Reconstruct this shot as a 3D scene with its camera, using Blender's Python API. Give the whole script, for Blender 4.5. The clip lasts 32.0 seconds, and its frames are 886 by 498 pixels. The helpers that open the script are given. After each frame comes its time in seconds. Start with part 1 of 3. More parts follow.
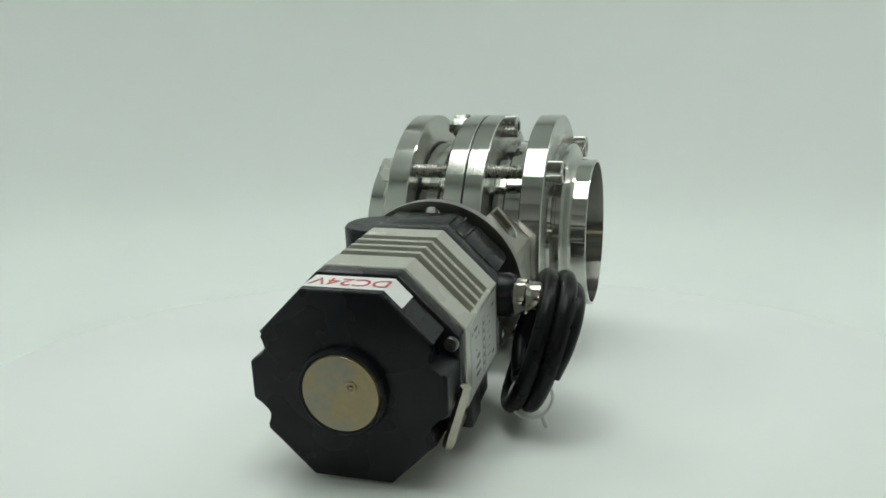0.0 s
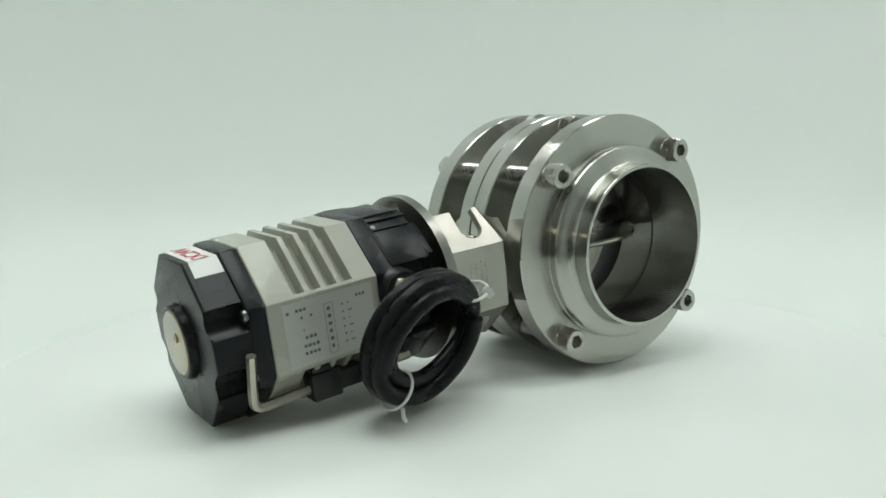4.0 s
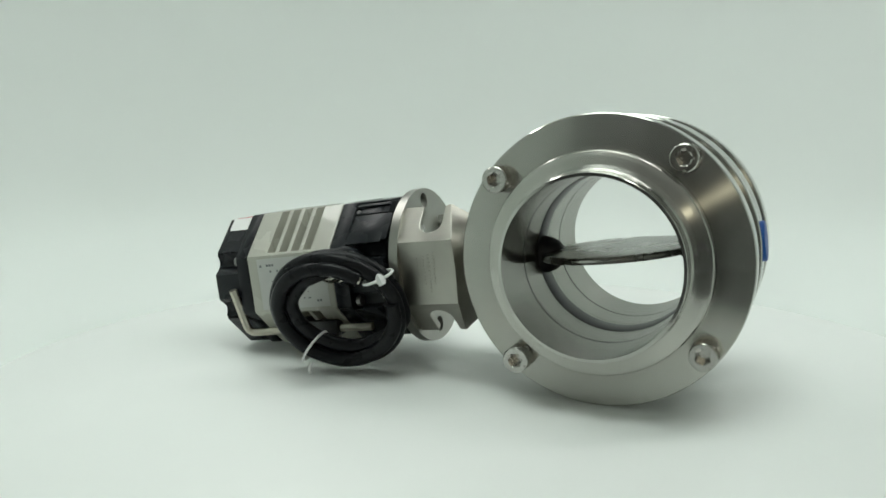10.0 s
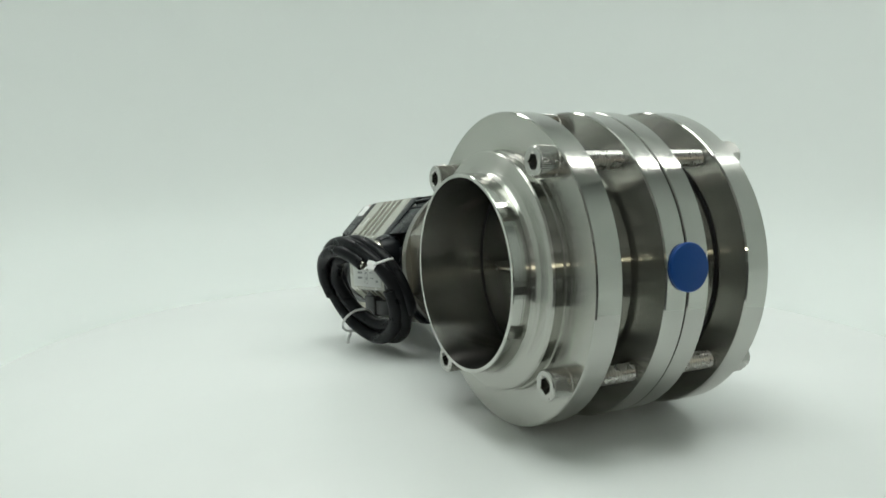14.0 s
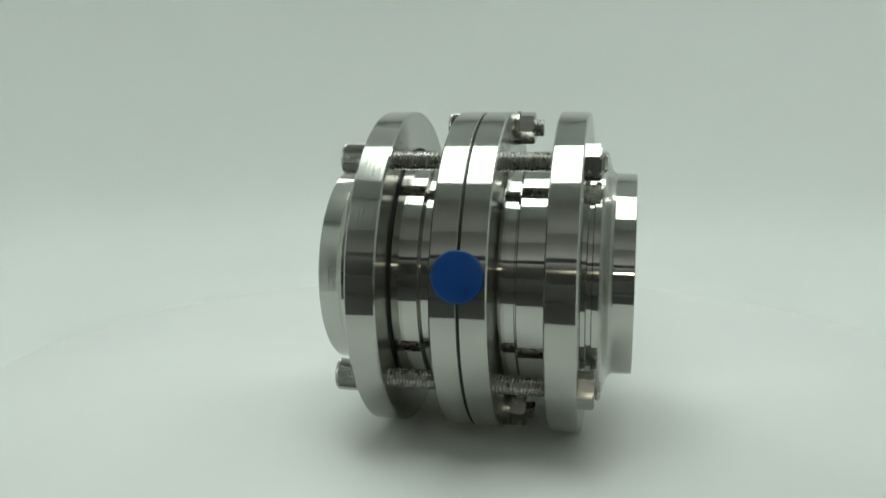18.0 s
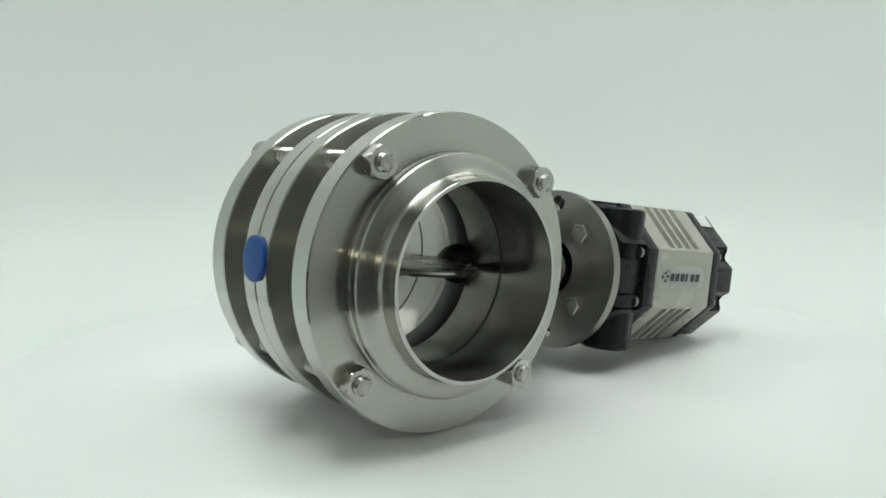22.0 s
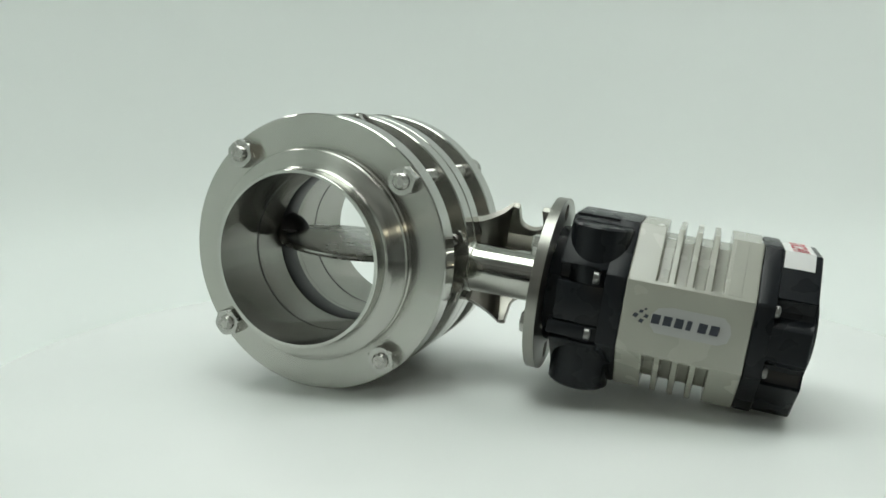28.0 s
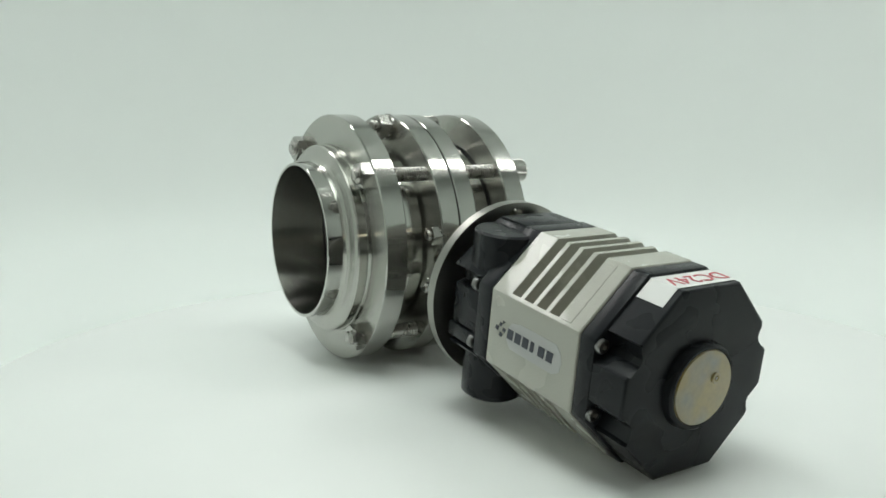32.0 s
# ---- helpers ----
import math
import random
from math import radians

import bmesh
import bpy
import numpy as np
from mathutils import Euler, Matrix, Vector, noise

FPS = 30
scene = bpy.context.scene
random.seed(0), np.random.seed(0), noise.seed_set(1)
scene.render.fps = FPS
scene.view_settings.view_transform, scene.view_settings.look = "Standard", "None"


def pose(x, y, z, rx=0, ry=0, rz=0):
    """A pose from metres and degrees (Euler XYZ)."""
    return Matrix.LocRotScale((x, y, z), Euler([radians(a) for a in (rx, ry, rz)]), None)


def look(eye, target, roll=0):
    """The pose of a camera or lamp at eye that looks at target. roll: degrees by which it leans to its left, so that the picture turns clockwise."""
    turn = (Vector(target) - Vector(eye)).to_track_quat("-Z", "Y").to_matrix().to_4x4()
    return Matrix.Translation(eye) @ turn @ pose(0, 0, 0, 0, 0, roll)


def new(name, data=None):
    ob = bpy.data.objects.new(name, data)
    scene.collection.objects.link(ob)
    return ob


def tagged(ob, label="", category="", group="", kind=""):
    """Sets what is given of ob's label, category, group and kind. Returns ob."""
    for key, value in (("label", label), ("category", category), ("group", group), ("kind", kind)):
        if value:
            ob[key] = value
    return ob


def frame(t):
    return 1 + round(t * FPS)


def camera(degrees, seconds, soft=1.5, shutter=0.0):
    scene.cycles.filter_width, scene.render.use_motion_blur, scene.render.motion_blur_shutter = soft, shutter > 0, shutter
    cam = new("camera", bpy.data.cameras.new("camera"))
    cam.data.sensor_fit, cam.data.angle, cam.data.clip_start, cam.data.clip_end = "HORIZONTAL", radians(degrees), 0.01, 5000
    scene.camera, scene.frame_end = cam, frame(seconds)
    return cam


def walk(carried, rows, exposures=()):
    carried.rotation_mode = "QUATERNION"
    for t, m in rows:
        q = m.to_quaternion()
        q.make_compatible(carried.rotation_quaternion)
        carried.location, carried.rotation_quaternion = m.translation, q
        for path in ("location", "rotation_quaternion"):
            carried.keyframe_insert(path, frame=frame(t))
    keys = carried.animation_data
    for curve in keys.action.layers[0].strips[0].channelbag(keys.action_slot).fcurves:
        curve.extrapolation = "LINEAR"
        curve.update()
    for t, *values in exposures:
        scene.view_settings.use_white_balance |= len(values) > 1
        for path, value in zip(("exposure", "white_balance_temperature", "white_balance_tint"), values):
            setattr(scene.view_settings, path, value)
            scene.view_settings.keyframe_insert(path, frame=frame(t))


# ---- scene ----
# The camera stands still before a white turntable on which the valve turns once.
cam = camera(56.22, 32.0, soft=1.6)
EYE = pose(0, -0.4434, 0.1352, 90 - 8.64, 0, 2.85)
walk(cam, [(0, EYE), (32, EYE)], exposures=[(0, -0.32, 6500, 10), (1, -0.22, 6500, 11), (3, -0.14, 6500, 10), (9, -0.22, 6500, 10), (14, -0.17, 6500, 12), (17.2, -0.45, 6500, 8.5), (20, -0.33, 6500, 9.5), (22, -0.12, 6500, 11), (25, -0.22, 6500, 11), (28, -0.17, 6500, 12), (32, -0.12, 6500, 12)])

# ---- light ----
world = bpy.data.worlds.new("world")
scene.world = world
world.use_nodes = True
world.node_tree.nodes["Background"].inputs[0].default_value = (0.55, 0.58, 0.56, 1)
world.node_tree.nodes["Background"].inputs[1].default_value = 0.10


def area_lamp(name, m, sx, sy, watts, colour):
    data = bpy.data.lights.new(name, "AREA")
    data.shape, data.size, data.size_y, data.energy, data.color = "RECTANGLE", sx, sy, watts, colour
    ob = new(name, data)
    ob.matrix_world = m
    return ob


LED = (0.912, 1.0, 0.930)
BAR = (0.985, 1.0, 0.972)
area_lamp("led_panel_light", pose(-0.05, -0.13, 0.735), 0.38, 0.38, 2.85, LED)
# two light bars under the booth's ceiling, one turned to the middle, one towards the backdrop
BARS = [(look((-0.40, 0.32, 0.70), (0, -0.02, 0.02)), 1.35), (look((0.45, 0.08, 0.70), (0.36, 0.40, 0.36)), 1.9)]
for bar, watts in BARS:
    area_lamp("led_bar_light", bar, 0.46, 0.08, watts, BAR)
# unseen wall washer, added in front of the booth to brighten the room
area_lamp("wall_fill_light", look((0.0, -2.1, 0.70), (0, -2.45, 1.6)), 2.4, 0.15, 10.5, (0.95, 1.0, 0.95))
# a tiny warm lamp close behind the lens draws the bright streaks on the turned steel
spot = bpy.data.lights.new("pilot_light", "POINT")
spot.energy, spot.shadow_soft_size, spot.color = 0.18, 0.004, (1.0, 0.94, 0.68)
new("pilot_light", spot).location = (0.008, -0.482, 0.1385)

# ---- materials ----


def material(name, base, rough=0.5, metal=0.0, bump=0.0, bump_scale=600.0, vary=0.0, vary_scale=40.0, rough_vary=0.0, spec=0.5, coat=0.0, aniso=0.0, stretch=None, grooves=0.0):
    m = bpy.data.materials.new(name)
    m.use_nodes = True
    nt = m.node_tree
    b = nt.nodes["Principled BSDF"]
    b.inputs["Base Color"].default_value = (*base, 1)
    b.inputs["Roughness"].default_value = rough
    b.inputs["Metallic"].default_value = metal
    b.inputs["Specular IOR Level"].default_value = spec
    b.inputs["Coat Weight"].default_value = coat
    co = nt.nodes.new("ShaderNodeTexCoord")
    src = co.outputs["Object"]
    if stretch:
        mp = nt.nodes.new("ShaderNodeMapping")
        mp.inputs["Scale"].default_value = stretch
        nt.links.new(src, mp.inputs[0])
        src = mp.outputs[0]
    if aniso:
        b.inputs["Anisotropic"].default_value = aniso
        b.inputs["Anisotropic Rotation"].default_value = 0.25
        tg = nt.nodes.new("ShaderNodeTangent")
        tg.direction_type, tg.axis = "RADIAL", "Y"
        nt.links.new(tg.outputs[0], b.inputs["Tangent"])
    if vary or rough_vary:
        n = nt.nodes.new("ShaderNodeTexNoise")
        n.inputs["Scale"].default_value, n.inputs["Detail"].default_value = vary_scale, 2.5
        nt.links.new(src, n.inputs["Vector"])
        if vary:
            r = nt.nodes.new("ShaderNodeMapRange")
            r.inputs[1].default_value, r.inputs[2].default_value = 0.15, 0.85
            r.inputs[3].default_value, r.inputs[4].default_value = 1 - vary, 1 + vary
            nt.links.new(n.outputs[0], r.inputs[0])
            mx = nt.nodes.new("ShaderNodeVectorMath")
            mx.operation = "SCALE"
            mx.inputs[0].default_value = base
            nt.links.new(r.outputs[0], mx.inputs["Scale"])
            nt.links.new(mx.outputs[0], b.inputs["Base Color"])
        if rough_vary:
            r = nt.nodes.new("ShaderNodeMapRange")
            r.inputs[1].default_value, r.inputs[2].default_value = 0.15, 0.85
            r.inputs[3].default_value, r.inputs[4].default_value = max(0.02, rough - rough_vary), rough + rough_vary
            nt.links.new(n.outputs[0], r.inputs[0])
            nt.links.new(r.outputs[0], b.inputs["Roughness"])
    if bump:
        n2 = nt.nodes.new("ShaderNodeTexNoise")
        n2.inputs["Scale"].default_value, n2.inputs["Detail"].default_value = bump_scale, 3
        nt.links.new(src, n2.inputs["Vector"])
        bp = nt.nodes.new("ShaderNodeBump")
        bp.inputs["Strength"].default_value, bp.inputs["Distance"].default_value = bump, 0.001
        nt.links.new(n2.outputs[0], bp.inputs["Height"])
        nt.links.new(bp.outputs[0], b.inputs["Normal"])
    if grooves:
        # fine tool marks round the y axis: relief that changes only with radius and along the axis
        xyz = nt.nodes.new("ShaderNodeSeparateXYZ")
        nt.links.new(co.outputs["Object"], xyz.inputs[0])
        flat = nt.nodes.new("ShaderNodeCombineXYZ")
        nt.links.new(xyz.outputs[0], flat.inputs[0])
        nt.links.new(xyz.outputs[2], flat.inputs[1])
        rad = nt.nodes.new("ShaderNodeVectorMath")
        rad.operation = "LENGTH"
        nt.links.new(flat.outputs[0], rad.inputs[0])
        both = nt.nodes.new("ShaderNodeCombineXYZ")
        nt.links.new(rad.outputs["Value"], both.inputs[0])
        nt.links.new(xyz.outputs[1], both.inputs[1])
        n3 = nt.nodes.new("ShaderNodeTexNoise")
        n3.noise_dimensions = "2D"
        n3.inputs["Scale"].default_value, n3.inputs["Detail"].default_value = 1100, 1
        nt.links.new(both.outputs[0], n3.inputs["Vector"])
        bp = nt.nodes.new("ShaderNodeBump")
        bp.inputs["Strength"].default_value, bp.inputs["Distance"].default_value = 1.0, grooves * 1e-5
        nt.links.new(n3.outputs[0], bp.inputs["Height"])
        nt.links.new(bp.outputs[0], b.inputs["Normal"])
    return m


STEEL = (0.512, 0.514, 0.482)
M_STEEL = material("polished_stainless_steel", STEEL, 0.085, 0.96, vary=0.06, vary_scale=90, rough_vary=0.02, aniso=0.9, grooves=1.6)
M_ROD = material("polished_stainless_rod", (0.50, 0.495, 0.46), 0.12, 1.0, vary=0.06, vary_scale=90, rough_vary=0.04)
M_TURNED = material("turned_stainless_steel", (0.490, 0.488, 0.453), 0.245, 0.93, vary=0.05, vary_scale=35, rough_vary=0.02, aniso=1.0, grooves=1.6)
M_RIM = material("ground_stainless_rim", (0.475, 0.476, 0.447), 0.10, 0.93, vary=0.06, vary_scale=70, rough_vary=0.02, aniso=1.0, grooves=1.8)
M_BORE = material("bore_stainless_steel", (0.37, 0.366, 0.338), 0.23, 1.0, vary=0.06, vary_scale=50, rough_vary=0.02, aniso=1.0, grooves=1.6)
M_DISC = material("satin_stainless_disc", (0.40, 0.395, 0.375), 0.27, 1.0, vary=0.06, vary_scale=60, rough_vary=0.02)
M_BOLT = material("bolt_stainless_steel", (0.46, 0.455, 0.43), 0.25, 1.0, vary=0.12, vary_scale=300, rough_vary=0.05)
M_SCREW = material("dull_zinc_screw", (0.22, 0.22, 0.215), 0.34, 1.0, vary=0.15, vary_scale=300, rough_vary=0.05)
M_THREAD = material("dull_threaded_steel", (0.44, 0.43, 0.405), 0.28, 1.0, vary=0.15, vary_scale=300, rough_vary=0.06)
M_CAST = material("blasted_cast_steel", (0.36, 0.35, 0.315), 0.32, 1.0, bump=0.07, bump_scale=1800, vary=0.08, vary_scale=120, rough_vary=0.05)
M_PLATE = material("brushed_steel_plate", (0.31, 0.305, 0.28), 0.33, 1.0, vary=0.06, vary_scale=80, rough_vary=0.03)
M_BLACK = material("black_powder_coat", (0.0115, 0.0130, 0.0155), 0.27, 0.0, bump=0.10, bump_scale=1400, vary=0.25, vary_scale=45, rough_vary=0.06, spec=0.2)
M_BEIGE = material("warm_grey_paint", (0.405, 0.405, 0.352), 0.26, 0.0, bump=0.10, bump_scale=1100, vary=0.04, vary_scale=60, rough_vary=0.05, coat=0.4)
M_RUBBER = material("black_rubber", (0.012, 0.012, 0.013), 0.5, 0.0, bump=0.1, bump_scale=900, vary=0.2, vary_scale=90)
M_SEAT = material("dark_grey_seat_rubber", (0.020, 0.021, 0.026), 0.42, 0.0, vary=0.15, vary_scale=90, rough_vary=0.05)
M_CABLE = material("glossy_black_cable", (0.0085, 0.009, 0.0105), 0.29, 0.0, bump=0.12, bump_scale=400, vary=0.2, vary_scale=120, rough_vary=0.05, spec=0.14)
M_BLUE = material("blue_plastic", (0.002, 0.062, 0.28), 0.42, 0.0, bump=0.08, bump_scale=900, vary=0.08, vary_scale=90, rough_vary=0.05, spec=0.28)
M_TIE = material("white_nylon", (0.72, 0.73, 0.72), 0.45, vary=0.05, vary_scale=200)
M_LABEL = material("white_label_paper", (0.80, 0.80, 0.79), 0.38, vary=0.03, vary_scale=90)
M_SILVER = material("silver_grey_sticker", (0.455, 0.465, 0.445), 0.34, 0.1, vary=0.04, vary_scale=90, rough_vary=0.05)
M_CLEAR = material("pale_sticker_glare", (0.415, 0.42, 0.415), 0.28, 0.0, vary=0.03, vary_scale=90)
M_RED = material("red_ink", (0.52, 0.055, 0.08), 0.45, vary=0.05, vary_scale=200)
M_PRINT = material("faded_grey_print", (0.11, 0.115, 0.12), 0.5, vary=0.25, vary_scale=300)
M_INK = material("dark_ink", (0.03, 0.035, 0.05), 0.5, vary=0.1, vary_scale=200)


def window_material():
    """Old amber plastic: clear amber in places, milky grey with reflected light put into the colour in others, glossy
    skin.
    """
    m = material("aged_amber_with_reflection", (0.20, 0.14, 0.035), 0.35, 0.0, coat=1.0)
    nt = m.node_tree
    b = nt.nodes["Principled BSDF"]
    b.inputs["Coat Roughness"].default_value, b.inputs["Coat IOR"].default_value = 0.10, 1.75
    b.inputs["Sheen Weight"].default_value = 0.2
    b.inputs["Sheen Roughness"].default_value = 0.5
    co = nt.nodes.new("ShaderNodeTexCoord")
    big, fine = nt.nodes.new("ShaderNodeTexNoise"), nt.nodes.new("ShaderNodeTexNoise")
    big.inputs["Scale"].default_value, big.inputs["Detail"].default_value = 55, 2
    fine.inputs["Scale"].default_value, fine.inputs["Detail"].default_value = 420, 3
    ramp = nt.nodes.new("ShaderNodeMapRange")
    ramp.inputs[1].default_value, ramp.inputs[2].default_value = 0.47, 0.70
    mix = nt.nodes.new("ShaderNodeMix")
    mix.data_type = "RGBA"
    mix.inputs[6].default_value, mix.inputs[7].default_value = (0.29, 0.205, 0.045, 1), (0.19, 0.172, 0.115, 1)
    scale = nt.nodes.new("ShaderNodeMapRange")
    scale.inputs[1].default_value, scale.inputs[2].default_value, scale.inputs[3].default_value, scale.inputs[4].default_value = 0.3, 0.7, 0.9, 1.08
    mul = nt.nodes.new("ShaderNodeVectorMath")
    mul.operation = "SCALE"
    for n in (big, fine):
        nt.links.new(co.outputs["Object"], n.inputs["Vector"])
    nt.links.new(big.outputs[0], ramp.inputs[0])
    nt.links.new(ramp.outputs[0], mix.inputs[0])
    nt.links.new(fine.outputs[0], scale.inputs[0])
    nt.links.new(mix.outputs[2], mul.inputs[0])
    nt.links.new(scale.outputs[0], mul.inputs["Scale"])
    nt.links.new(mul.outputs[0], b.inputs["Base Color"])
    return m


M_WINDOW = window_material()
M_KEY = material("bare_key_steel", (0.50, 0.47, 0.40), 0.35, 1.0, vary=0.12, vary_scale=150, rough_vary=0.05)
M_GLAND = material("nickel_plated_brass", (0.47, 0.45, 0.40), 0.18, 1.0, vary=0.08, vary_scale=200, rough_vary=0.06)
M_TABLE = material("white_acrylic_turntable", (0.828, 0.852, 0.836), 0.34, vary=0.02, vary_scale=14, rough_vary=0.03, spec=0.45)
M_SWEEP = material("white_matt_backdrop", (0.606, 0.641, 0.619), 0.8, vary=0.015, vary_scale=4, spec=0.2)
M_ROOM = material("dim_room_wall", (0.50, 0.50, 0.48), 0.8, vary=0.08, vary_scale=2)
M_DARK = material("dark_front_board", (0.05, 0.05, 0.05), 0.6, vary=0.1, vary_scale=10)
M_FRAME = material("grey_booth_frame", (0.25, 0.25, 0.26), 0.4, 0.6, vary=0.05, vary_scale=20)

# ---- mesh helpers: everything on the valve is drawn in millimetres ----


def put(name, bm, mat, parent=None, m=None, label="", smooth=32, scale=0.001):
    me = bpy.data.meshes.new(name)
    bmesh.ops.recalc_face_normals(bm, faces=bm.faces)
    bm.to_mesh(me)
    bm.free()
    me.transform(Matrix.Scale(scale, 4))
    me.materials.append(mat)
    if smooth:
        me.polygons.foreach_set("use_smooth", [True] * len(me.polygons))
        me.set_sharp_from_angle(angle=radians(smooth))
    ob = new(name, me)
    if parent is not None:
        ob.parent = parent
    if m is not None:
        ob.matrix_basis = m
    if label:
        ob["label"] = label
    return ob


def second(ob, mat, test):
    """Gives the faces that pass the test a second material."""
    ob.data.materials.append(mat)
    for p in ob.data.polygons:
        if test(p.center * 1000, p.normal):
            p.material_index = len(ob.data.materials) - 1
    return ob


def soften(ob, width, angle=28):
    b = ob.modifiers.new("soft_edges", "BEVEL")
    b.width, b.segments, b.limit_method, b.angle_limit = width / 1000, 2, "ANGLE", radians(angle)
    b.harden_normals = True
    return ob


def mm(x, y, z, rx=0, ry=0, rz=0):
    return pose(x / 1000, y / 1000, z / 1000, rx, ry, rz)


AXES = {"x": ((0, 1, 0), (0, 0, 1), (1, 0, 0)), "y": ((1, 0, 0), (0, 0, 1), (0, 1, 0)), "z": ((1, 0, 0), (0, 1, 0), (0, 0, 1))}


def lathe(profile, segs=96, axis="y", closed=True, shape=None, bm=None, centre=(0, 0, 0)):
    """A turned body: (along, radius) points round the axis. shape(i, along, r) may change the radius."""
    bm = bm or bmesh.new()
    u, v, w = (Vector(a) for a in AXES[axis])
    c = Vector(centre)
    rings = []
    for k, (a, r) in enumerate(profile):
        if r < 1e-6:
            rings.append([bm.verts.new(c + w * a)])
            continue
        ring = []
        for i in range(segs):
            rr = shape(i, k, r) if shape else r
            t = 2 * math.pi * i / segs
            ring.append(bm.verts.new(c + w * a + u * (rr * math.cos(t)) + v * (rr * math.sin(t))))
        rings.append(ring)
    n = len(rings)
    for k in range(n if closed else n - 1):
        p, q = rings[k], rings[(k + 1) % n]
        for i in range(segs):
            j = (i + 1) % segs
            if len(p) == 1 and len(q) == 1:
                continue
            if len(p) == 1:
                bm.faces.new((p[0], q[j], q[i]))
            elif len(q) == 1:
                bm.faces.new((p[i], p[j], q[0]))
            else:
                bm.faces.new((p[i], p[j], q[j], q[i]))
    if not closed:
        for ring in (rings[0], rings[-1]):
            if len(ring) > 2:
                bm.faces.new(ring)
    return bm


def prism(points, a, b, axis="x", bevel=0.0, bm=None, segs=2, caps_only=False):
    """A polygon in the two other axes, drawn out from a to b."""
    bm = bm or bmesh.new()
    u, v, w = (Vector(k) for k in AXES[axis])
    lo = [bm.verts.new(u * p[0] + v * p[1] + w * a) for p in points]
    hi = [bm.verts.new(u * p[0] + v * p[1] + w * b) for p in points]
    f1, f2 = bm.faces.new(lo), bm.faces.new(hi)
    n = len(points)
    sides = [bm.faces.new((lo[i], lo[(i + 1) % n], hi[(i + 1) % n], hi[i])) for i in range(n)]
    if bevel:
        edges = set()
        if caps_only:
            edges |= set(f2.edges)
        else:
            for f in (f1, f2, *sides):
                edges |= set(f.edges)
        bmesh.ops.bevel(bm, geom=list(edges), offset=bevel, segments=segs, profile=0.5, affect="EDGES", clamp_overlap=True)
    return bm


def box(x0, x1, y0, y1, z0, z1, bevel=0.6, bm=None):
    return prism([(x0, y0), (x1, y0), (x1, y1), (x0, y1)], z0, z1, "z", bevel, bm)


def octagon(half, cut=0.4142):
    s = half * cut
    return [(half, -s), (half, s), (s, half), (-s, half), (-half, s), (-half, -s), (-s, -half), (s, -half)]


def sweep(path, radius, segs=14, closed=False, bm=None, shape=None):
    """A round bar along a path of points."""
    bm = bm or bmesh.new()
    pts = [Vector(p) for p in path]
    n = len(pts)
    rings = []
    up = None
    for i, p in enumerate(pts):
        a = pts[(i - 1) % n] if closed or i else pts[0]
        b = pts[(i + 1) % n] if closed or i < n - 1 else pts[-1]
        d = (b - a).normalized()
        if up is None:
            up = d.orthogonal().normalized()
        up = (up - d * up.dot(d)).normalized()
        side = d.cross(up)
        ring = []
        for k in range(segs):
            t = 2 * math.pi * k / segs
            r = radius * (shape(i, k) if shape else 1)
            ring.append(bm.verts.new(p + up * (r * math.cos(t)) + side * (r * math.sin(t))))
        rings.append(ring)
    for i in range(n if closed else n - 1):
        p, q = rings[i], rings[(i + 1) % n]
        for k in range(segs):
            j = (k + 1) % segs
            bm.faces.new((p[k], p[j], q[j], q[k]))
    if not closed:
        bm.faces.new(rings[0])
        bm.faces.new(rings[-1])
    return bm


def smooth_path(points, steps=8):
    """A smooth line through the points."""
    p = [Vector(q) for q in points]
    p = [2 * p[0] - p[1]] + p + [2 * p[-1] - p[-2]]
    out = []
    for i in range(1, len(p) - 2):
        for s in range(steps):
            t = s / steps
            a, b, c, d = p[i - 1], p[i], p[i + 1], p[i + 2]
            out.append(0.5 * (2 * b + (c - a) * t + (2 * a - 5 * b + 4 * c - d) * t * t + (3 * b - a - 3 * c + d) * t ** 3))
    out.append(p[-2])
    return out


def hexring(r, i, n):
    """Radius of a hexagon with r to its flats, at step i of n."""
    t = (2 * math.pi * i / n) % (math.pi / 3) - math.pi / 6
    return r / math.cos(t)


def filled(loops, a, b, axis="x"):
    """A flat plate with holes: closed outlines, the outer one first."""
    bm = bmesh.new()
    u, v, w = (Vector(k) for k in AXES[axis])
    edges = []
    for pts in loops:
        vs = [bm.verts.new(u * p[0] + v * p[1] + w * a) for p in pts]
        edges += [bm.edges.new((vs[i], vs[(i + 1) % len(vs)])) for i in range(len(vs))]
    bmesh.ops.triangle_fill(bm, use_beauty=True, use_dissolve=False, edges=edges)
    res = bmesh.ops.extrude_face_region(bm, geom=list(bm.faces))
    bmesh.ops.translate(bm, vec=w * (b - a), verts=[g for g in res["geom"] if isinstance(g, bmesh.types.BMVert)])
    return bm


def circle(r, n=64, cx=0.0, cy=0.0):
    return [(cx + r * math.cos(2 * math.pi * i / n), cy + r * math.sin(2 * math.pi * i / n)) for i in range(n)]


# ---- the booth: turntable, backdrop, ceiling, dim room ----


def plain(name, bm, mat, label, category, kind="structure", smooth=32):
    return tagged(put(name, bm, mat, smooth=smooth, scale=1.0), label, category, kind=kind)


